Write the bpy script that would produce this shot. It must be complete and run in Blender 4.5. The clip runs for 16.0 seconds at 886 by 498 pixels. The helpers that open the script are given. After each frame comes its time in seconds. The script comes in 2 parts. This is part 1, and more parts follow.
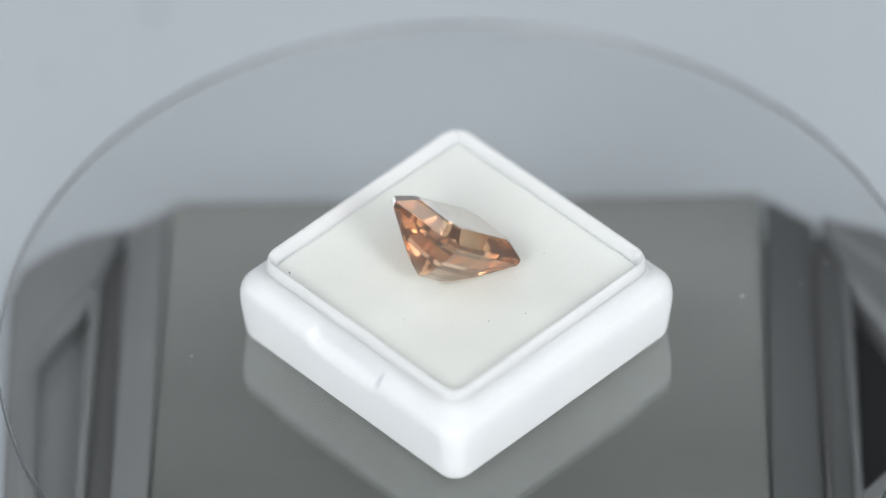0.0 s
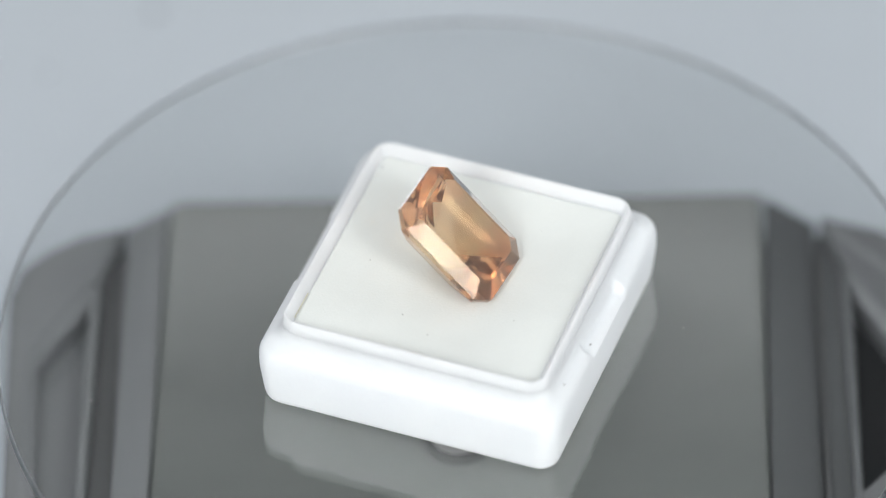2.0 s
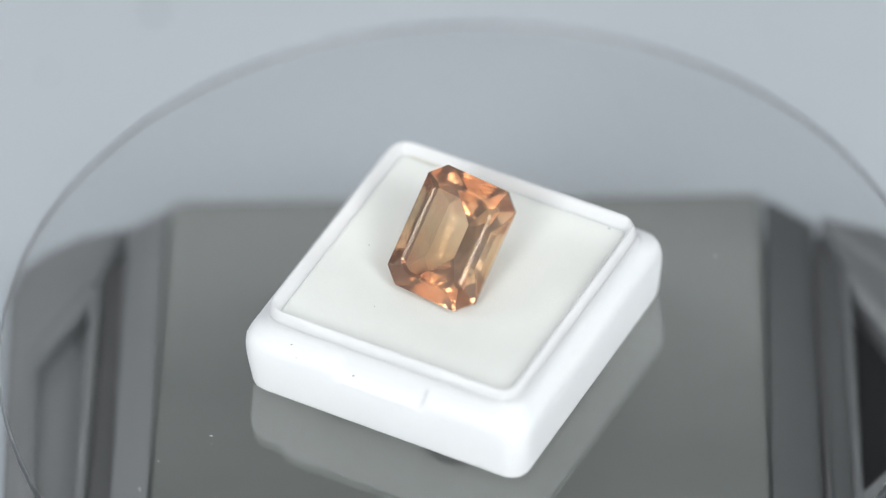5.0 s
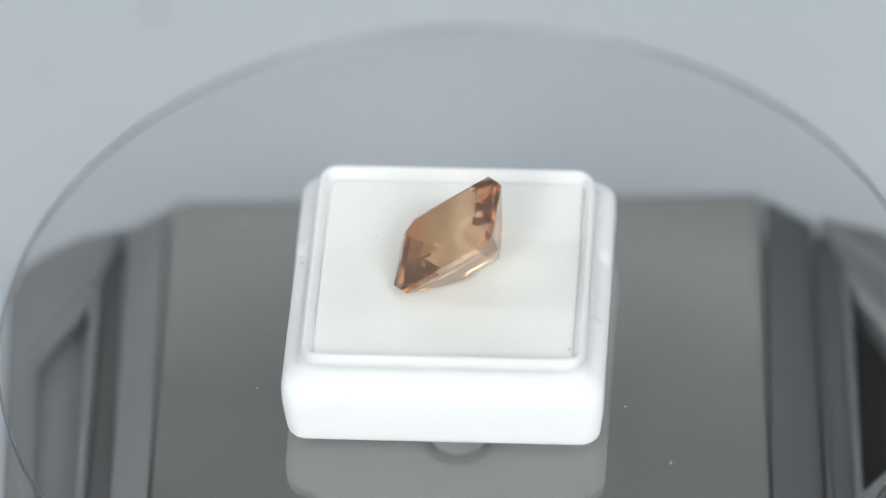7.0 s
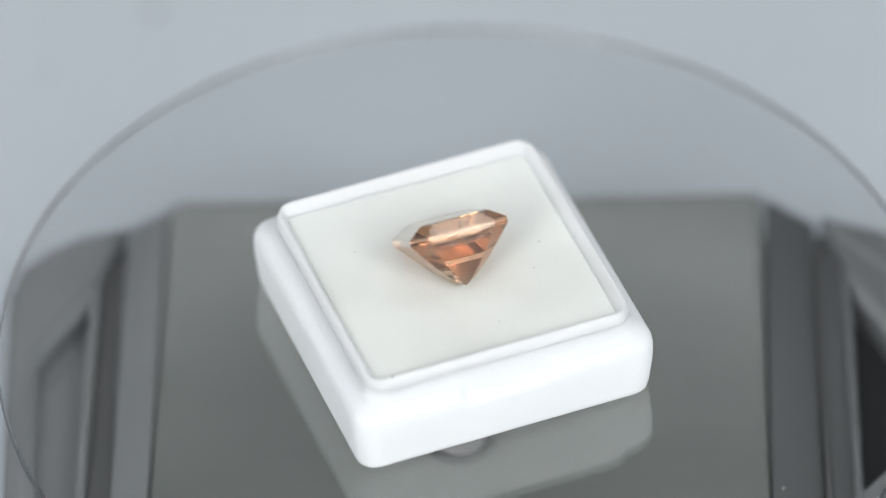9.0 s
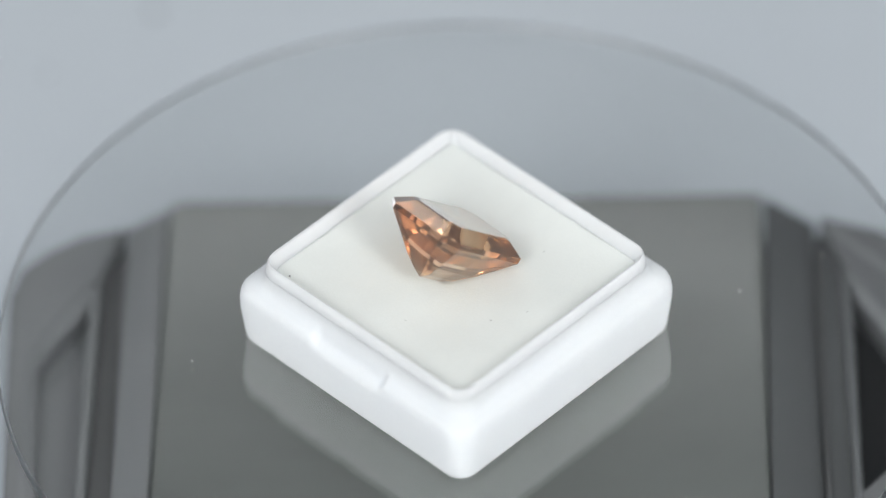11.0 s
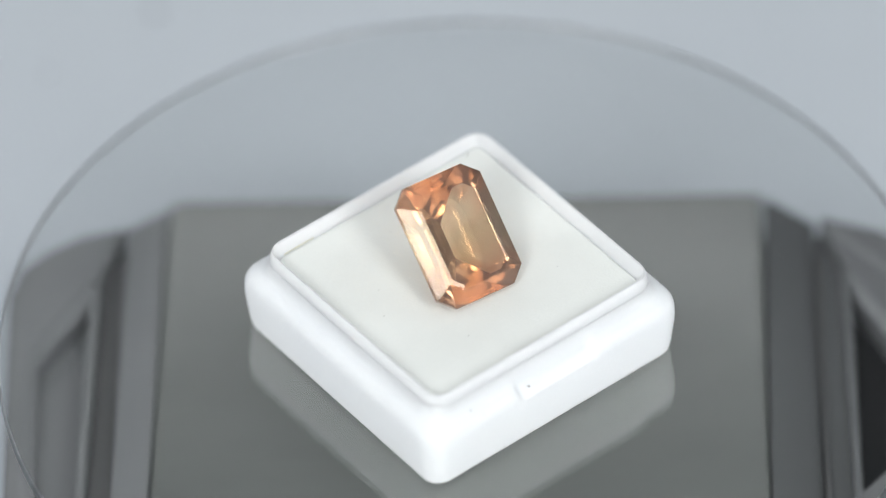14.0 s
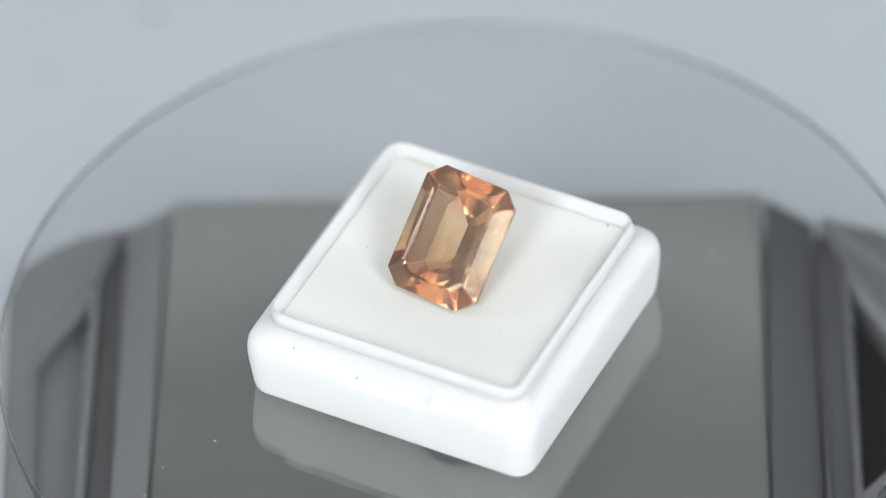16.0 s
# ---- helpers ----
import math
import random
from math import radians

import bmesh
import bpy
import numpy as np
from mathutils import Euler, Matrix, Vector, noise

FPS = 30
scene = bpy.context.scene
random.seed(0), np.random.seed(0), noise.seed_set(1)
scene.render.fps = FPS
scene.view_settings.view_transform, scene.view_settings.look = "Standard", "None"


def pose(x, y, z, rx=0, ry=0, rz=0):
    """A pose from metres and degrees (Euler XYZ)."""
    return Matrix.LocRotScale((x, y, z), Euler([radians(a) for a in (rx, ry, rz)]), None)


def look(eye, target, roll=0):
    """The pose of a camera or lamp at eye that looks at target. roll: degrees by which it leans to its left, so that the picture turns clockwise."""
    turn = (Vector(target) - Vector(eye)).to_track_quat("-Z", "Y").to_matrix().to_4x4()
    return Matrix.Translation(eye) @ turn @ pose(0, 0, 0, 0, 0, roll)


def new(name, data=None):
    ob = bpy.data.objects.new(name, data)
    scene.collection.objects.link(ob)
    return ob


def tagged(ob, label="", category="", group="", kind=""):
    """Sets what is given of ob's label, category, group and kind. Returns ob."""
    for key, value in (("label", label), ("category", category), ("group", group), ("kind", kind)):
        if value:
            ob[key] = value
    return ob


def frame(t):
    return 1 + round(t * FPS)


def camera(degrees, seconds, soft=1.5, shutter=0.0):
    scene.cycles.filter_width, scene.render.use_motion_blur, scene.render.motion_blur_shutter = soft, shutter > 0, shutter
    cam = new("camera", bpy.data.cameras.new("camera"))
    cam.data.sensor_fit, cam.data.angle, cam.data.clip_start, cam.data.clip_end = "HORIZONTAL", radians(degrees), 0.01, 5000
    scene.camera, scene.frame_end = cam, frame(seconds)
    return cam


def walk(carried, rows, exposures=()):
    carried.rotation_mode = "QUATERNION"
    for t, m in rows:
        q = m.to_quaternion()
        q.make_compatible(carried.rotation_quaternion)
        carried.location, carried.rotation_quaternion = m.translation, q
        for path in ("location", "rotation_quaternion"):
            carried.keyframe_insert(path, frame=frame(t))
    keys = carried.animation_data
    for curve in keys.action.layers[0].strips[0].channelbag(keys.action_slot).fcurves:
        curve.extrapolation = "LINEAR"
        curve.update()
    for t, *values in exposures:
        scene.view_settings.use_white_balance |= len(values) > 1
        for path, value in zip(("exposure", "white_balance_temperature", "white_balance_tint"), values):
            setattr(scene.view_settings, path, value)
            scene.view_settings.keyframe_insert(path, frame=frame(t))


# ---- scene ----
from mathutils.bvhtree import BVHTree

MM = 0.001

# ---- camera: a long lens on a stand, looking down at the turntable ----
EYE = Vector((-0.00131, -0.60972, 0.59965))
VIEW = Vector((0.0, 0.72158, -0.69233))
cam = camera(7.414, 16.0, soft=1.2, shutter=0.4)
cam.data.dof.use_dof = True
cam.data.dof.focus_distance, cam.data.dof.aperture_fstop = 0.845, 7.6
walk(cam, [(0.0, look(EYE, EYE + VIEW, -1.73)), (16.0, look(EYE, EYE + VIEW, -1.73))],
     [(0.0, -0.38), (0.5, -0.38), (1.5, -0.31), (2.0, -0.29), (3.0, -0.34), (4.0, -0.25), (6.5, -0.33), (7.5, -0.26), (9.0, -0.34),
      (11.5, -0.38), (12.5, -0.29), (13.5, -0.29), (14.5, -0.32), (15.0, -0.24), (16.0, -0.26)])

# ---- world and lights: a bright studio room with a large soft lamp over the camera ----
TABLE_Z = -0.042
world = bpy.data.worlds.new("studio")
scene.world = world
world.use_nodes = True
bg = world.node_tree.nodes["Background"]
bg.inputs["Color"].default_value = (0.86, 0.93, 1.0, 1)
bg.inputs["Strength"].default_value = 0.13


def soft_lamp(name, eye, target, sx, sy, watts, colour):
    data = bpy.data.lights.new(name, "AREA")
    data.shape, data.size, data.size_y, data.energy, data.color = "RECTANGLE", sx, sy, watts, colour
    ob = new(name, data)
    ob.matrix_world = look(eye, target)
    return ob


soft_lamp("front_softbox", (0.0, -1.28, 1.0), (0, 0, 0), 1.5, 1.2, 8.2, (0.985, 0.99, 0.98))
soft_lamp("front_lamp", (0.62, -0.88, 0.85), (0, 0, 0), 0.36, 0.55, 8.8, (0.985, 0.99, 0.98))
soft_lamp("front_lamp", (-0.46, -0.98, 0.80), (0, 0, 0), 0.34, 0.48, 7.6, (0.985, 0.99, 0.98))
# unseen fill from above, added to lift the stone's facets and the foam
soft_lamp("overhead_fill", (0.0, -0.25, 1.35), (0, -0.05, 0), 1.3, 0.9, 3.6, (0.96, 0.98, 1.0))
soft_lamp("side_softbox", (-0.95, 0.10, 0.54), (0, 0, 0), 0.13, 0.60, 2.3, (0.97, 0.98, 1.0))
soft_lamp("side_softbox", (0.97, 0.12, 0.50), (0, 0, 0), 0.13, 0.55, 1.9, (0.97, 0.98, 1.0))
soft_lamp("back_strip", (-0.10, 1.15, 0.70), (0, 0, 0), 0.9, 0.20, 3.2, (0.97, 0.98, 1.0))


# ---- materials ----
def material(name, colour, rough=0.5, metal=0.0, **more):
    m = bpy.data.materials.new(name)
    m.use_nodes = True
    b = m.node_tree.nodes["Principled BSDF"]
    b.inputs["Base Color"].default_value = (*colour, 1)
    b.inputs["Roughness"].default_value = rough
    b.inputs["Metallic"].default_value = metal
    for key, value in more.items():
        b.inputs[key.replace("_", " ")].default_value = value
    return m


def grain(m, scale, amount, bump=0.0, fine=None, stretch=None, depth=0.0002):
    """Vary a material's colour at two scales and give it a fine relief, in object space."""
    nt = m.node_tree
    b = nt.nodes["Principled BSDF"]
    base = tuple(b.inputs["Base Color"].default_value)
    tc = nt.nodes.new("ShaderNodeTexCoord")
    mp = nt.nodes.new("ShaderNodeMapping")
    mp.inputs["Scale"].default_value = stretch or (1, 1, 1)
    nt.links.new(tc.outputs["Object"], mp.inputs["Vector"])
    n1 = nt.nodes.new("ShaderNodeTexNoise")
    n1.inputs["Scale"].default_value, n1.inputs["Detail"].default_value = scale, 4
    n2 = nt.nodes.new("ShaderNodeTexNoise")
    n2.inputs["Scale"].default_value, n2.inputs["Detail"].default_value = fine or scale * 14, 3
    for n in (n1, n2):
        nt.links.new(mp.outputs["Vector"], n.inputs["Vector"])
    add = nt.nodes.new("ShaderNodeMath")
    add.operation = "MULTIPLY_ADD"
    nt.links.new(n2.outputs["Fac"], add.inputs[0])
    add.inputs[1].default_value = 0.5
    nt.links.new(n1.outputs["Fac"], add.inputs[2])
    ramp = nt.nodes.new("ShaderNodeValToRGB")
    ramp.color_ramp.elements[0].position, ramp.color_ramp.elements[1].position = 0.45, 1.05
    ramp.color_ramp.elements[0].color = (*[c * (1 - amount) for c in base[:3]], 1)
    ramp.color_ramp.elements[1].color = (*[min(1, c * (1 + amount)) for c in base[:3]], 1)
    nt.links.new(add.outputs[0], ramp.inputs["Fac"])
    nt.links.new(ramp.outputs["Color"], b.inputs["Base Color"])
    if bump:
        bp = nt.nodes.new("ShaderNodeBump")
        bp.inputs["Strength"].default_value, bp.inputs["Distance"].default_value = bump, depth
        nt.links.new(n2.outputs["Fac"], bp.inputs["Height"])
        nt.links.new(bp.outputs["Normal"], b.inputs["Normal"])
    return m


M_TABLE = grain(material("table_laminate", (0.495, 0.543, 0.59), 0.45), 6, 0.05, 0.15, 900)
M_PLASTIC = grain(material("white_plastic", (0.855, 0.885, 0.92), 0.62, Subsurface_Weight=0.75, Subsurface_Scale=0.0022, Subsurface_Radius=(1, 1, 1)), 60, 0.02, 0.06, 2500)
M_FOAM = grain(material("white_foam", (0.83, 0.86, 0.835), 0.95), 120, 0.03, 0.35, 3500, depth=0.0001)
M_PANEL = grain(material("grey_panel", (0.102, 0.110, 0.105), 0.30, Specular_IOR_Level=0.7), 25, 0.12, 0.1, 900, (0.15, 2.0, 1))
M_BODY = grain(material("grey_casing", (0.142, 0.149, 0.156), 0.40), 40, 0.10, 0.1, 2200)
M_LIP = grain(material("smooth_casing", (0.155, 0.162, 0.17), 0.32), 40, 0.06, 0.05, 2200)
# casing grey darkened for the dimmer right side
M_SHADED = grain(material("shaded_casing", (0.100, 0.105, 0.110), 0.42), 40, 0.10, 0.1, 2200)
# shade of the left groove and a right-hand rib, put into the colour
M_SHADE_GREY = grain(material("shade_grey", (0.066, 0.067, 0.069), 0.6), 40, 0.2, 0.1, 2200)
# darker still: shade painted into the right shoulder and groove
M_SHADED_DEEP = grain(material("deep_shaded_casing", (0.070, 0.074, 0.077), 0.55, Specular_IOR_Level=0.35), 40, 0.12, 0.1, 2200)
# near-black colour carries the darkness of a deep hole
M_HOLE_SHADE = grain(material("hole_shade_black", (0.004, 0.004, 0.004), 0.8, Specular_IOR_Level=0.08), 40, 0.2, 0.1, 2200)
M_STEEL = grain(material("steel", (0.72, 0.71, 0.72), 0.35, 1.0), 200, 0.1)
M_RUBBER = grain(material("black_rubber", (0.02, 0.02, 0.022), 0.6), 200, 0.2, 0.1)
M_DUST = grain(material("dust", (0.75, 0.75, 0.72), 0.9), 2000, 0.2)
M_SPECK = grain(material("grey_dirt", (0.16, 0.155, 0.15), 0.9), 2000, 0.3)
M_GLUE = grain(material("yellowed_glue", (0.72, 0.71, 0.57), 0.5), 900, 0.15)
M_SMUDGE = grain(material("grey_smudge", (0.22, 0.235, 0.26), 0.5), 300, 0.1)


def glass(name, colour, ior, rough=0.0):
    m = bpy.data.materials.new(name)
    m.use_nodes = True
    nt = m.node_tree
    nt.nodes.remove(nt.nodes["Principled BSDF"])
    g = nt.nodes.new("ShaderNodeBsdfGlass")
    g.inputs["Color"].default_value, g.inputs["Roughness"].default_value, g.inputs["IOR"].default_value = (*colour, 1), rough, ior
    nt.links.new(g.outputs[0], nt.nodes["Material Output"].inputs["Surface"])
    return m


M_PLATE = glass("clear_acrylic", (0.995, 1.0, 0.997), 1.76)
M_EDGE = glass("satin_edge", (0.9, 0.915, 0.925), 1.4, 0.28)
M_GEM = glass("peach_gem", (0.96, 0.835, 0.71), 1.62)
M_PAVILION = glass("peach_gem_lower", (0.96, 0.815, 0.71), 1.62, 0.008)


def cloud(m, colour, amount):
    """A faint milky cloudiness in a clear stone."""
    nt = m.node_tree
    g = nt.nodes["Glass BSDF"]
    d = nt.nodes.new("ShaderNodeBsdfDiffuse")
    n = nt.nodes.new("ShaderNodeTexNoise")
    n.inputs["Scale"].default_value, n.inputs["Detail"].default_value = 350, 3
    tc = nt.nodes.new("ShaderNodeTexCoord")
    nt.links.new(tc.outputs["Object"], n.inputs["Vector"])
    k = nt.nodes.new("ShaderNodeMath")
    k.operation, k.inputs[1].default_value = "MULTIPLY", amount * 2
    nt.links.new(n.outputs["Fac"], k.inputs[0])
    d.inputs["Color"].default_value = (*colour, 1)
    mix = nt.nodes.new("ShaderNodeMixShader")
    nt.links.new(k.outputs[0], mix.inputs[0])
    nt.links.new(g.outputs[0], mix.inputs[1])
    nt.links.new(d.outputs[0], mix.inputs[2])
    nt.links.new(mix.outputs[0], nt.nodes["Material Output"].inputs["Surface"])


cloud(M_GEM, (0.94, 0.74, 0.67), 0.08)
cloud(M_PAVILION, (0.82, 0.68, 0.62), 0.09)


def polish(m, start, full, most):
    """The mirror-like sheen of a polished facet at glancing angles."""
    nt = m.node_tree
    out = nt.nodes["Material Output"]
    under = out.inputs["Surface"].links[0].from_socket
    lw = nt.nodes.new("ShaderNodeLayerWeight")
    lw.inputs["Blend"].default_value = 0.5
    k = nt.nodes.new("ShaderNodeMapRange")
    k.interpolation_type = "SMOOTHSTEP"
    k.inputs["From Min"].default_value, k.inputs["From Max"].default_value, k.inputs["To Max"].default_value = start, full, most
    nt.links.new(lw.outputs["Facing"], k.inputs["Value"])
    gloss = nt.nodes.new("ShaderNodeBsdfGlossy")
    gloss.inputs["Roughness"].default_value = 0.03
    mix = nt.nodes.new("ShaderNodeMixShader")
    nt.links.new(k.outputs[0], mix.inputs[0])
    nt.links.new(under, mix.inputs[1])
    nt.links.new(gloss.outputs[0], mix.inputs[2])
    nt.links.new(mix.outputs[0], out.inputs["Surface"])


def colour_zones(m, pink, yellow, scale):
    """Natural zoning of the stone's colour: redder towards the ends of its long axis."""
    nt = m.node_tree
    tc = nt.nodes.new("ShaderNodeTexCoord")
    n = nt.nodes.new("ShaderNodeTexNoise")
    n.inputs["Scale"].default_value, n.inputs["Detail"].default_value = scale, 3
    ramp = nt.nodes.new("ShaderNodeValToRGB")
    ramp.color_ramp.elements[0].position, ramp.color_ramp.elements[1].position = 0.38, 0.62
    ramp.color_ramp.elements[0].color, ramp.color_ramp.elements[1].color = (*pink, 1), (*yellow, 1)
    nt.links.new(tc.outputs["Object"], n.inputs["Vector"])
    axis = nt.nodes.new("ShaderNodeSeparateXYZ")
    nt.links.new(tc.outputs["Object"], axis.inputs[0])
    ends = nt.nodes.new("ShaderNodeMath")
    ends.operation = "ABSOLUTE"
    nt.links.new(axis.outputs["Y"], ends.inputs[0])
    mix = nt.nodes.new("ShaderNodeMath")
    mix.operation, mix.inputs[1].default_value = "MULTIPLY_ADD", -55.0
    nt.links.new(ends.outputs[0], mix.inputs[0])
    lift = nt.nodes.new("ShaderNodeMath")
    lift.operation, lift.inputs[1].default_value = "ADD", 0.21
    nt.links.new(n.outputs["Fac"], lift.inputs[0])
    nt.links.new(lift.outputs[0], mix.inputs[2])
    nt.links.new(mix.outputs[0], ramp.inputs["Fac"])
    nt.links.new(ramp.outputs["Color"], nt.nodes["Glass BSDF"].inputs["Color"])


colour_zones(M_GEM, (0.95, 0.79, 0.66), (0.945, 0.862, 0.708), 160)
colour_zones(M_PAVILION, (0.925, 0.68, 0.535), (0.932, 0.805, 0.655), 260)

polish(M_GEM, 0.66, 0.84, 0.75)
polish(M_PAVILION, 0.56, 0.88, 0.5)


# ---- mesh helpers ----
def mesh_object(name, bm, mat, parent=None, label="", smooth=None):
    bmesh.ops.recalc_face_normals(bm, faces=bm.faces)
    me = bpy.data.meshes.new(name)
    bm.to_mesh(me)
    bm.free()
    me.materials.append(mat)
    if smooth is not None:
        for p in me.polygons:
            p.use_smooth = True
        me.set_sharp_from_angle(angle=radians(smooth))
    ob = new(name, me)
    if parent:
        ob.parent = parent
    if label:
        ob["label"] = label
    return ob


def part(name, bm, mat, parent, label="", smooth=35):
    return mesh_object(name, bm, mat, parent, label, smooth)


def loft(bm, rings, cap_first=True, cap_last=True):
    loops = [[bm.verts.new(c) for c in ring] for ring in rings]
    n = len(loops[0])
    for a, b in zip(loops, loops[1:]):
        for i in range(n):
            bm.faces.new((a[i], a[(i + 1) % n], b[(i + 1) % n], b[i]))
    if cap_first:
        bm.faces.new(loops[0][::-1])
    if cap_last:
        bm.faces.new(loops[-1])
    return loops


def square_ring(half, r, z, side=16, arc=7):
    """A rounded square, as points in mm turned to metres."""
    pts = []
    for k in range(4):
        a0 = k * math.pi / 2
        cx, cy = half - r, half - r
        for j in range(arc):
            a = j / (arc - 1) * math.pi / 2
            x, y = cx + r * math.cos(a), cy + r * math.sin(a)
            pts.append((x * math.cos(a0) - y * math.sin(a0), x * math.sin(a0) + y * math.cos(a0)))
        for j in range(1, side):
            f = j / side
            x, y = (half - r) * (1 - 2 * f), half
            pts.append((x * math.cos(a0) - y * math.sin(a0), x * math.sin(a0) + y * math.cos(a0)))
    return [(x * MM, y * MM, z * MM) for x, y in pts]


def circle_ring(r, z, n=160, cx=0.0, cy=0.0):
    return [((cx + r * math.cos(2 * math.pi * i / n)) * MM, (cy + r * math.sin(2 * math.pi * i / n)) * MM, z * MM) for i in range(n)]


def prism(points, z0, z1, edge=0.25, drop=None):
    """A plate with an outline in mm and a bevelled top edge; drop(x, y) lowers its top."""
    bm = bmesh.new()
    low = [bm.verts.new((x * MM, y * MM, z0 * MM)) for x, y in points]
    top = [bm.verts.new((x * MM, y * MM, (z1 - (drop(x, y) if drop else 0)) * MM)) for x, y in points]
    n = len(points)
    bm.faces.new(low[::-1])
    face = bm.faces.new(top)
    for i in range(n):
        bm.faces.new((low[i], low[(i + 1) % n], top[(i + 1) % n], top[i]))
    if edge:
        bmesh.ops.bevel(bm, geom=list(face.edges), offset=edge * MM, segments=3, profile=0.5, affect="EDGES")
    return bm


def lip(outer, inner, z_out, z_in, z_floor):
    """A strip that curves from an outer line down to an inner line, and on as a wall to the floor."""
    bm = bmesh.new()
    rows = []
    for k in range(5):
        f = k / 4
        g = f * f * (1.6 - 0.6 * f)
        rows.append([bm.verts.new(((a[0] + (b[0] - a[0]) * f) * MM, (a[1] + (b[1] - a[1]) * f) * MM, (z_out + (z_in - z_out) * g) * MM)) for a, b in zip(outer, inner)])
    rows.append([bm.verts.new((b[0] * MM, b[1] * MM, z_floor * MM)) for b in inner])
    rows.append([bm.verts.new((a[0] * MM, a[1] * MM, z_floor * MM)) for a in outer])
    for a, b in zip(rows, rows[1:] + rows[:1]):
        for i in range(len(outer) - 1):
            bm.faces.new((a[i], a[i + 1], b[i + 1], b[i]))
    bm.faces.new([r[0] for r in rows][::-1])
    bm.faces.new([r[-1] for r in rows])
    return bm


# ---- table ----
def build_table():
    bm = bmesh.new()
    bmesh.ops.create_grid(bm, x_segments=24, y_segments=24, size=1.5)
    bmesh.ops.translate(bm, verts=bm.verts, vec=(0, 0, TABLE_Z))
    ob = mesh_object("ground", bm, M_TABLE)
    tagged(ob, "pale blue-grey smooth table top, evenly lit", "table", kind="structure")


# ---- turntable: casing, panel, rails, shaft ----
TOP = -18.2
BASE = TABLE_Z / MM


def build_turntable():
    root = new("turntable")
    root.location = (0, 0.7 * MM, TABLE_Z)
    tagged(root, "grey motorised turntable casing under a clear plate", "turntable")
    lift = Matrix.Translation((0, 0, -TABLE_Z))

    def put(name, bm, mat, label="", parent=None):
        bmesh.ops.transform(bm, matrix=lift, verts=bm.verts)
        return part(name, bm, mat, parent or root, label)

    put("casing", prism([(-57.8, 27), (-56.3, 32.0), (-52.6, 35.6), (-48.6, 37.6), (-43.3, 39.3), (-36.4, 42.0), (40.4, 40.4), (48, 37.4),
                         (56, 34.4), (61, 30), (61, -62), (-57.8, -62)], BASE, -25.5, 0.5), M_BODY)
    put("top_panel", prism([(-35.6, 43.2), (40.1, 41.7), (40.6, 41.0), (37.7, -46), (-40.6, -46), (-37.0, 42.3)], -25.6, TOP, 0.5),
        M_PANEL, "brushed dark grey top panel")
    # left side: sloped shoulder, groove, rib, recess, outer wing
    put("shoulder", prism([(-37.25, 42.0), (-42.9, 39.7), (-42.4, 37.5), (-45.5, -46), (-40.85, -46)], -25.6, TOP - 0.3, 0.2,
                          lambda x, y: 1.4 if x < -41.8 - (37.5 - y) * 0.037 + 0.2 and x > -60 and not (-41.2 < x < -41.0) else 0), M_BODY)
    # floor coloured darker for the shade down in the groove
    put("groove", prism([(-42.0, 38.5), (-45.5, 33.5), (-49.0, -46), (-44.5, -46)], -25.7, TOP - 3.6, 0), M_SHADE_GREY)
    put("rib", prism([(-45.9, 30.0), (-47.3, 27.4), (-50.2, -46), (-49.0, -46)], -25.6, TOP - 0.9, 0.35), M_BODY)
    put("recess_floor", prism([(-47.2, 25), (-55, 15), (-55, -46), (-49.6, -46)], -25.6, TOP - 4.4, 0), M_BODY)
    put("wing", prism([(-43.0, 39.6), (-48.6, 37.8), (-52.6, 35.8), (-56.3, 32.2), (-57.8, 27.2), (-57.8, -46), (-55.9, -46), (-55.9, -5), (-55.9, 17.2), (-46.6, 29.2), (-45.2, 33.5)],
                      -25.6, TOP - 0.9, 0.5), M_BODY)
    put("recess_lip", lip([(-46.6, 29.2), (-55.9, 17.2), (-55.9, -46)], [(-47.6, 25.3), (-54.1, 15.0), (-54.1, -46)], TOP - 0.95, TOP - 1.9, TOP - 5.2), M_LIP,
        "smooth rounded lip round the recess")
    # right side, in greys darkened to put its weaker light into the colour
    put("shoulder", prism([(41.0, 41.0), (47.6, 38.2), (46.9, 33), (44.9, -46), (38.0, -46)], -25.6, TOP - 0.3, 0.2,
                          lambda x, y: 2.6 if x > 43 else 0), M_SHADED_DEEP)
    put("rib", prism([(47.4, 35.0), (47.9, 35.0), (45.7, -46), (45.1, -46)], -25.6, TOP - 1.9, 0.15), M_SHADE_GREY)
    put("groove", prism([(48.0, 36.5), (51.0, 30), (49.0, -46), (45.8, -46)], -25.7, TOP - 3.2, 0), M_SHADED_DEEP)
    put("rib", prism([(50.4, 28.5), (51.4, 27.5), (50.0, -46), (48.9, -46)], -25.6, TOP - 0.9, 0.35), M_SHADED)
    # shade inside the deep recess, painted as a near-black floor
    put("recess_floor", prism([(51.6, 27), (61, 14), (61, -46), (50.0, -46)], -25.7, TOP - 6.0, 0), M_HOLE_SHADE)
    put("wing", prism([(48.2, 37.8), (56, 34.8), (61, 30.5), (61, 8.5), (51.3, 27.2), (49.0, 33.5)], -25.6, TOP - 0.9, 0.5), M_SHADED)
    put("ridge", prism([(48.6, 35.0), (49.5, 35.3), (61, 23.3), (61, 21.2)], -25.0, TOP - 0.45, 0.3), M_LIP)
    put("recess_lip", lip([(61, 8.5), (51.3, 27.2)], [(61, 5.0), (51.8, 23.6)], TOP - 0.95, TOP - 1.9, TOP - 5.8), M_LIP, "smooth rounded lip round the recess")
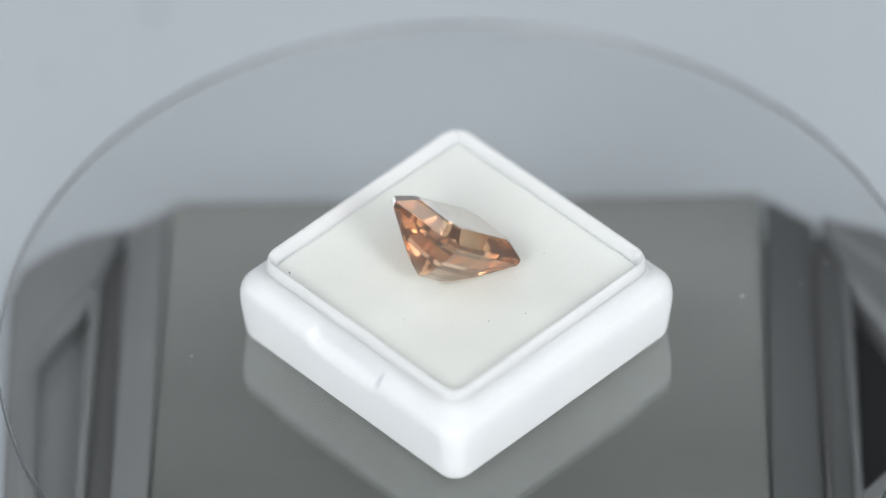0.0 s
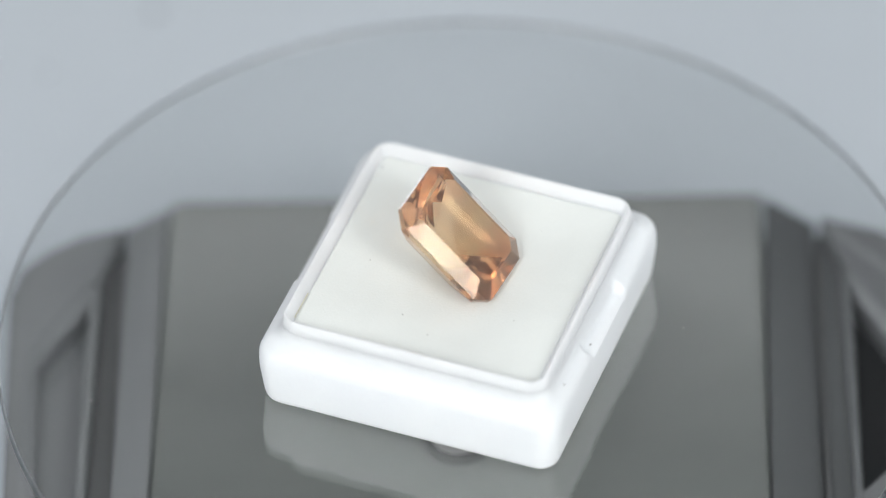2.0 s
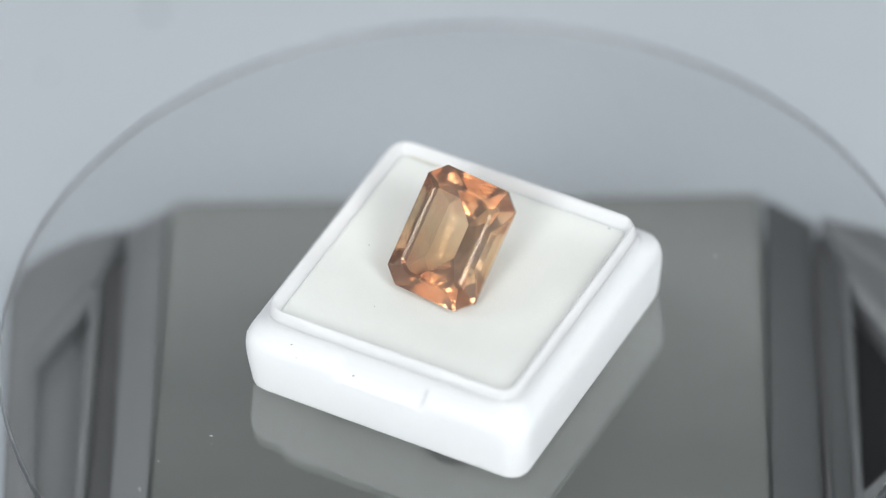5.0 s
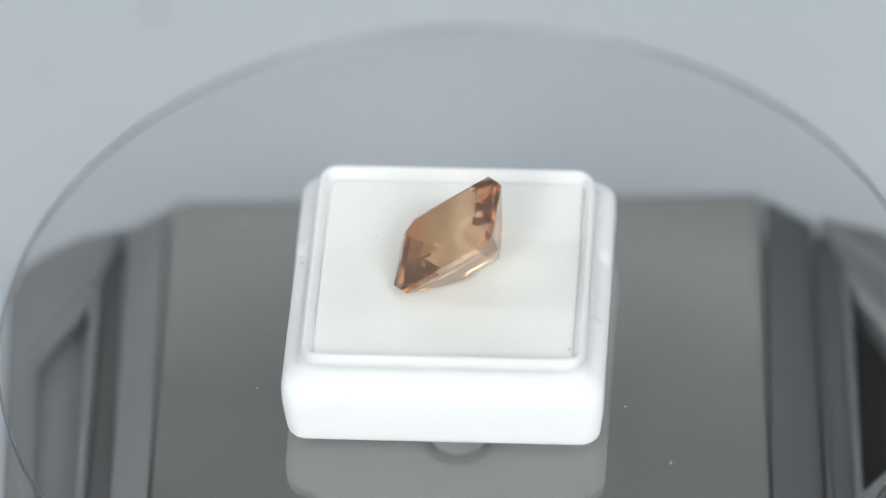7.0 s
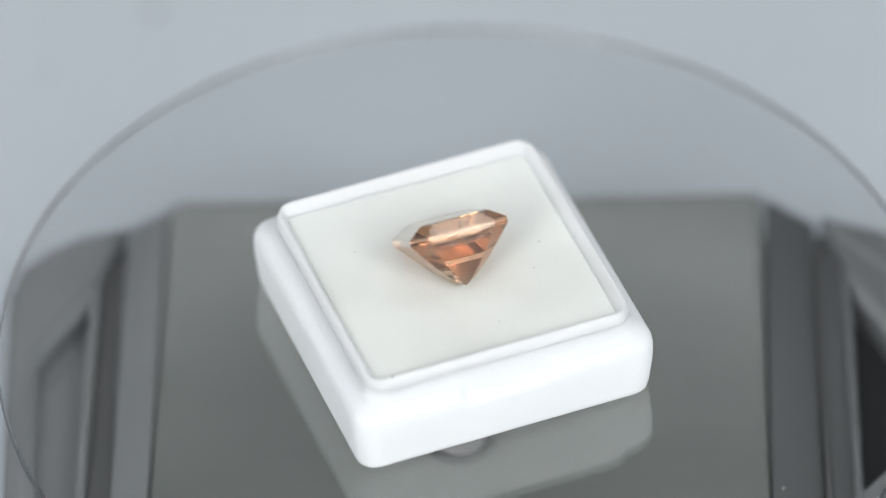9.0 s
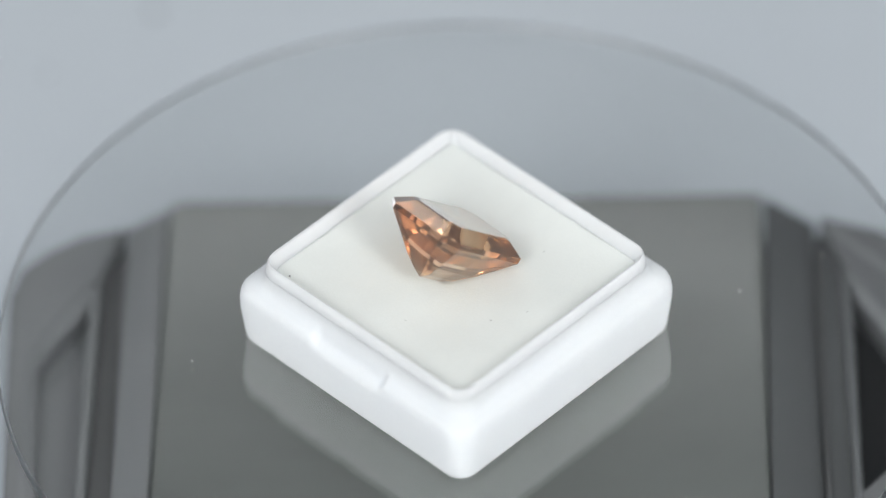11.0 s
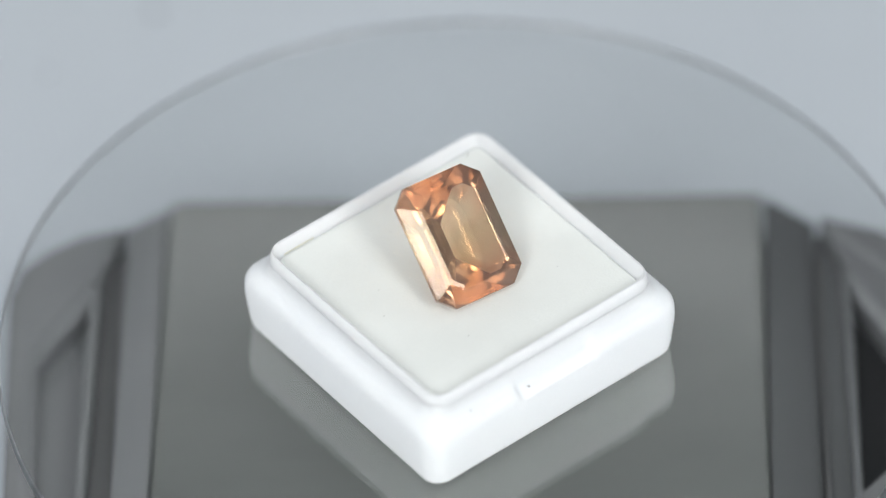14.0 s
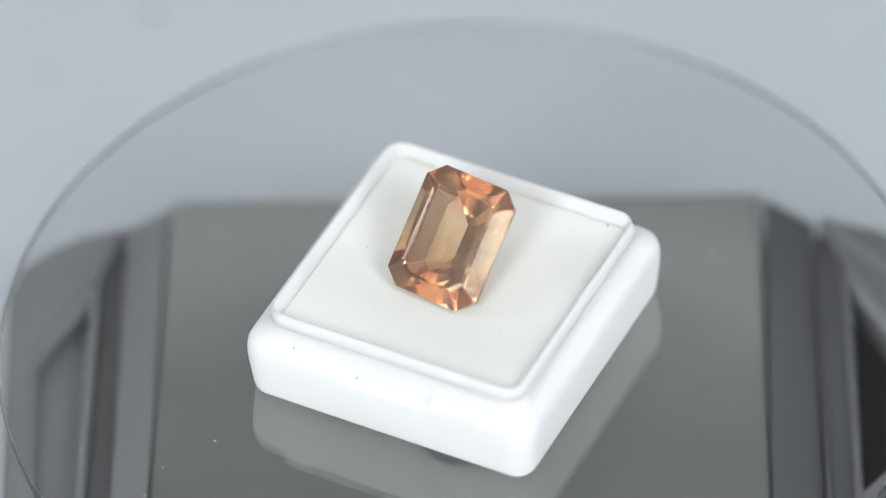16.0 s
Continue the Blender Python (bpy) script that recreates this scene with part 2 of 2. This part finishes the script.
    put("front_wing", prism([(50.0, -12.9), (53.6, -9.2), (61, -1.6), (61, -46), (49.0, -46)], -25.6, TOP - 1.1, 0.6), M_SHADED)
    # drive shaft and its collar
    bm = bmesh.new()
    loft(bm, [circle_ring(4.6, TOP - 0.2, 64, 0, -2.2), circle_ring(4.6, TOP + 0.7, 64, 0, -2.2), circle_ring(4.2, TOP + 1.0, 64, 0, -2.2),
              circle_ring(3.6, TOP + 0.9, 64, 0, -2.2), circle_ring(3.5, TOP + 0.3, 64, 0, -2.2)])
    put("collar", bm, M_RUBBER, "black rubber collar round the drive shaft")
    bm = bmesh.new()
    loft(bm, [circle_ring(3.4, TOP + 0.2, 64, 0, -2.2), circle_ring(3.4, TOP + 0.8, 64, 0, -2.2), circle_ring(1.5, TOP + 1.2, 64), circle_ring(1.5, -5.0, 64), circle_ring(5.0, -4.0, 64), circle_ring(5.0, -1.6, 64)])
    put("drive_shaft", bm, M_STEEL, "bright steel drive shaft")


# ---- clear plate ----
def build_plate():
    bm = bmesh.new()
    R, T = 58.5, 1.5
    loft(bm, [circle_ring(R - 0.3, -T, 256), circle_ring(R - 0.08, -T + 0.1, 256), circle_ring(R, -T + 0.3, 256), circle_ring(R, -0.3, 256),
              circle_ring(R - 0.08, -0.1, 256), circle_ring(R - 0.3, 0, 256)])
    ob = mesh_object("turntable_plate", bm, M_PLATE)
    ob.data.materials.append(M_EDGE)
    for p in ob.data.polygons:
        if abs(p.normal.z) < 0.98:
            p.material_index = 1
    ob.visible_shadow = False
    tagged(ob, "round clear acrylic plate turning on the turntable", "plate")
    return ob


def build_dust():
    rng = random.Random(4)
    bm = bmesh.new()
    for k in range(16):
        a, r = rng.uniform(0, 2 * math.pi), 57 * math.sqrt(rng.random())
        x, y, s = r * math.cos(a), r * math.sin(a), rng.uniform(0.03, 0.08)
        if k < 5:
            x, y = ((-26.6, 21.6), (41.4, -23.0), (29.5, -19.7), (-39.7, -26.2), (-20.6, 12.0))[k]
            s = 0.10
        m = pose(x * MM, y * MM, s * 0.3 * MM, rng.uniform(-20, 20), 0, rng.uniform(0, 360))
        bmesh.ops.create_icosphere(bm, subdivisions=1, radius=s * MM, matrix=m @ Matrix.Diagonal((rng.uniform(1, 2.5), 1, 0.5, 1)))
    ob = mesh_object("dust", bm, M_DUST, smooth=60)
    tagged(ob, "tiny pale dust specks on the clear plate", "dust", kind="stuff")
    return ob


# ---- the stone ----
GEM_PLACE = Matrix(((0.0689, -0.7415, 0.6675, 0.92 * MM), (0.9967, 0.0795, -0.0145, 0.19 * MM), (-0.0423, 0.6663, 0.7445, 17.36 * MM), (0, 0, 0, 1)))


def gem_shape():
    def ring(L, W, c, d, z):
        return [(x * MM, y * MM, z * MM) for x, y in ((-W + c, L), (W - c, L), (W, L - d), (W, -L + d), (W - c, -L), (-W + c, -L), (-W, -L + d), (-W, L - d))][::-1]

    bm = bmesh.new()
    # keel, three pavilion steps, girdle, wide crown step, narrow crown step round the table
    loft(bm, [ring(2.3, 0.02, 0.01, 0.3, -7.2), ring(3.3, 1.25, 0.5, 0.7, -6.4), ring(4.85, 2.9, 1.05, 1.05, -4.8), ring(6.5, 4.6, 1.6, 1.5, -2.75),
              ring(8.08, 6.23, 2.0, 1.84, -0.7), ring(8.1, 6.25, 2.01, 1.85, 0.05), ring(6.25, 4.4, 1.4, 1.3, 1.32),
              ring(5.8, 3.95, 1.25, 1.15, 1.45)])
    bmesh.ops.recalc_face_normals(bm, faces=bm.faces)
    return bm


def build_gem():
    bm = gem_shape()
    root = new("gemstone")
    tagged(root, "peach-orange emerald-cut gemstone lying tilted on white foam", "gemstone")
    for name, low, high in (("crown", 0.06, 9), ("girdle", -0.69, 0.06), ("pavilion", -9, -0.69)):
        half = bm.copy()
        out = [f for f in half.faces if not low * MM < f.calc_center_median().z <= high * MM]
        bmesh.ops.delete(half, geom=out, context="FACES")
        me = bpy.data.meshes.new(name)
        half.to_mesh(me)
        half.free()
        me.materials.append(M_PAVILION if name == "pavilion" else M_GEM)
        new(name, me).parent = root
    bm.free()
    rng = random.Random(7)
    bm = bmesh.new()
    for k in range(15):
        x, y, z = rng.gauss(-3.6, 0.45), rng.gauss(0.6, 1.1), rng.uniform(-0.6, 0.4)
        if k > 9:
            x, y, z = rng.gauss(-1.6, 0.35), rng.gauss(-1.4, 0.6), rng.uniform(0.6, 1.0)
        bmesh.ops.create_icosphere(bm, subdivisions=1, radius=rng.uniform(0.03, 0.075) * MM, matrix=pose(x * MM, y * MM, z * MM, rng.uniform(0, 90), rng.uniform(0, 90), 0))
    tagged(part("inclusions", bm, M_RUBBER, root, "tiny dark inclusions in the stone", 60), kind="stuff")
    bm = bmesh.new()
    for k in range(34):
        y = rng.uniform(-2.6, 5.0)
        x, z = -4.75 - 0.08 * y + rng.gauss(0, 0.25), rng.uniform(-0.1, 0.3)
        bmesh.ops.create_icosphere(bm, subdivisions=1, radius=rng.uniform(0.03, 0.07) * MM, matrix=pose(x * MM, y * MM, z * MM, rng.uniform(0, 90), rng.uniform(0, 90), 0))
    tagged(part("bubbles", bm, M_DUST, root, "cluster of pale bubbles in the stone", 60), kind="stuff")
    return root


# how box and plate lean on the shaft, and where the box stands on the plate
LEAN = Matrix.Rotation(radians(0.65), 4, Vector((math.cos(radians(35)), math.sin(radians(35)), 0)))
BOX_PLACE = LEAN @ pose(0.45 * MM, 0.32 * MM, 0.03 * MM)


# ---- gem box ----
def foam_top(x, y):
    """Height of the foam's top, in mm: level with its edge at the border and sagging towards the middle."""
    return 11.18 - 0.44 * max(0.0, 1 - abs(x / 15.6) ** 3) * max(0.0, 1 - abs(y / 15.6) ** 3)


def build_box():
    root = new("gem_box")
    tagged(root, "square white plastic gem box with open top, on the plate", "box")

    def notched(ring, inset, floor):
        """Cut the two side notches into a ring: pulled in and brought down to the notch's floor; one is crisper than the other."""
        out = []
        for x, y, z in ring:
            if abs(x) > 15 * MM:
                f = min(1.0, max(0.0, (6.35 - abs(y) / MM) / (0.8 if x > 0 else 1.1)))
                f *= f * (3 - 2 * f) * (1.0 if x > 0 else 0.85)
                x -= math.copysign(inset * MM * f, x)
                z = z + (min(z, floor * MM) - z) * f * min(1.0, inset / 0.5)
            out.append((x, y, z))
        return out

    bm = bmesh.new()
    rings = [(18.85, 2.2, 0.0, 0), (19.08, 2.3, 0.1, 0), (19.25, 2.4, 0.35, 0), (19.38, 2.45, 1.0, 0), (19.75, 2.55, 5.0, 0), (19.8, 2.6, 6.4, 0), (19.8, 2.7, 7.2, 0.05),
             (19.72, 2.75, 7.9, 0.5), (19.52, 2.75, 8.4, 0.7), (19.22, 2.75, 8.75, 0.75), (18.85, 2.75, 8.98, 0.6), (18.45, 2.8, 9.2, 0.3), (18.1, 2.8, 9.5, 0.1), (17.85, 2.8, 9.9, 0), (17.7, 2.8, 10.4, 0),
             (17.58, 2.8, 11.0, 0), (17.3, 2.8, 11.2, 0), (15.0, 2, 8.6, 0)]
    loft(bm, [notched(square_ring(h, r, z, 80), n, 7.7 + 0.6 * max(0.0, 19.8 - h)) for h, r, z, n in rings], True, True)
    part("tray", bm, M_PLASTIC, root, "white plastic lower tray with shallow side notches", 40)
    # the rim stands over the foam; its inner wall slopes down to it
    bm = bmesh.new()
    rings = [(17.58, 2.8, 9.3), (17.52, 2.8, 11.0), (17.45, 2.8, 11.7), (17.34, 2.7, 12.2), (17.2, 2.5, 12.52), (17.02, 2.2, 12.68), (16.86, 1.6, 12.64), (16.74, 1.2, 12.48),
             (16.6, 0.9, 12.2), (16.25, 0.8, 11.6), (15.95, 0.8, 11.05), (15.8, 0.8, 10.5), (15.7, 0.8, 9.0)]
    loops = loft(bm, [square_ring(*r) for r in rings], False, False)
    n = len(loops[0])
    for i in range(n):
        bm.faces.new((loops[-1][i], loops[-1][(i + 1) % n], loops[0][(i + 1) % n], loops[0][i]))
    part("rim", bm, M_PLASTIC, root, "raised frosted white inner rim", 40)
    bm = bmesh.new()
    rings = [(15.75, 0.9, 9.0), (15.9, 0.9, 10.6), (15.98, 0.9, 10.95), (15.88, 0.8, 11.12), (15.6, 0.7, 11.18)]
    loops = loft(bm, [square_ring(*r) for r in rings], True, False)
    # the top sags a little, and the stone presses a dent into it
    stone = gem_shape()
    stone.transform(BOX_PLACE.inverted() @ GEM_PLACE)
    tree = BVHTree.FromBMesh(stone)
    stone.free()
    n, half = 144, 15.6
    xs = [(-half + 2 * half * i / n) * MM for i in range(n + 1)]
    low = np.zeros((n + 1, n + 1))
    for i, x in enumerate(xs):
        for j, y in enumerate(xs):
            low[i, j] = foam_top(x / MM, y / MM) * MM
            hit = tree.ray_cast(Vector((x, y, 0.003)), Vector((0, 0, 1)))
            if hit[0] is not None:
                low[i, j] = min(low[i, j], hit[0].z - 0.08 * MM)
    top = low.copy()
    for k in range(24):
        soft = top.copy()
        soft[1:-1, 1:-1] = (top[:-2, 1:-1] + top[2:, 1:-1] + top[1:-1, :-2] + top[1:-1, 2:]) / 4
        top = np.minimum(soft, low)
    grid = [[bm.verts.new((x, y, float(top[i, j]))) for j, y in enumerate(xs)] for i, x in enumerate(xs)]
    for i in range(n):
        for j in range(n):
            bm.faces.new((grid[i][j], grid[i + 1][j], grid[i + 1][j + 1], grid[i][j + 1]))
    part("foam_pad", bm, M_FOAM, root, "soft white foam pad", 50)
    bm = bmesh.new()
    rng = random.Random(5)
    on_foam = [(x, y, foam_top(x, y) + 0.02, r) for x, y, r in ((-15.45, 13.7, 0.12), (-3.8, -9.6, 0.07), (0.3, -11.9, 0.06), (9.5, -6.0, 0.05), (7.2, 10.0, 0.05), (-11.0, -2.0, 0.05))]
    on_tray = [(19.45, -0.9, 6.1, 0.08), (19.5, -11.6, 8.4, 0.06), (18.75, -4.0, 7.95, 0.12), (18.45, -12.8, 9.2, 0.10)]
    for x, y, z, r in on_foam + on_tray:
        m = pose(x * MM, y * MM, z * MM, rng.uniform(0, 90), 0, rng.uniform(0, 360))
        bmesh.ops.create_icosphere(bm, subdivisions=1, radius=r * MM, matrix=m @ Matrix.Diagonal((1.5, 1, 0.7, 1)))
    tagged(part("specks", bm, M_SPECK, root, "tiny grey dirt specks", 60), kind="stuff")
    bm = bmesh.new()
    bmesh.ops.create_cube(bm, size=1.0, matrix=pose(-16.02 * MM, -12.6 * MM, 11.24 * MM) @ Matrix.Diagonal((0.16 * MM, 4.6 * MM, 0.10 * MM, 1)))
    bmesh.ops.bevel(bm, geom=list(bm.edges), offset=0.03 * MM, segments=2, affect="EDGES")
    part("glue_line", bm, M_GLUE, root, "thin yellowed glue line beside the foam", 60)
    return root


def build_smudges():
    rng = random.Random(2)
    for x, y, r in ((-0.0408, 0.1089, 0.0009), (-0.0557, 0.0968, 0.0005)):
        bm = bmesh.new()
        pts = []
        for i in range(14):
            a = 2 * math.pi * i / 14
            q = r * rng.uniform(0.75, 1.2)
            pts.append(((x + q * math.cos(a)) / MM, (y + q * math.sin(a)) / MM))
        bm = prism(pts, BASE + 0.02, BASE + 0.12, 0)
        tagged(mesh_object("smudge", bm, M_SMUDGE), "small faint grey speck on the table top", "speck")


build_table()
build_smudges()
build_turntable()
plate = build_plate()
dust = build_dust()
gem_box = build_box()
gem = build_gem()

# ---- rotation ----
SQUARE_AT, PERIOD = 1.33, 11.05
PLATE_CENTRE = Vector((1.1 * MM, -0.45 * MM, 0))


def spin(t):
    return Matrix.Rotation(-(t - SQUARE_AT) * 2 * math.pi / PERIOD, 4, "Z")


def motions():
    times = [0.5 * k for k in range(33)]
    # the plate leans a little on its shaft, so its edge rises and falls as it turns
    shift = Matrix.Translation(PLATE_CENTRE)
    walk(plate, [(t, shift @ spin(t) @ LEAN) for t in times])
    walk(dust, [(t, shift @ spin(t) @ LEAN @ pose(0, 0, 0.01 * MM)) for t in times])
    walk(gem_box, [(t, spin(t) @ BOX_PLACE) for t in times])
    walk(gem, [(t, spin(t) @ GEM_PLACE) for t in times])


motions()
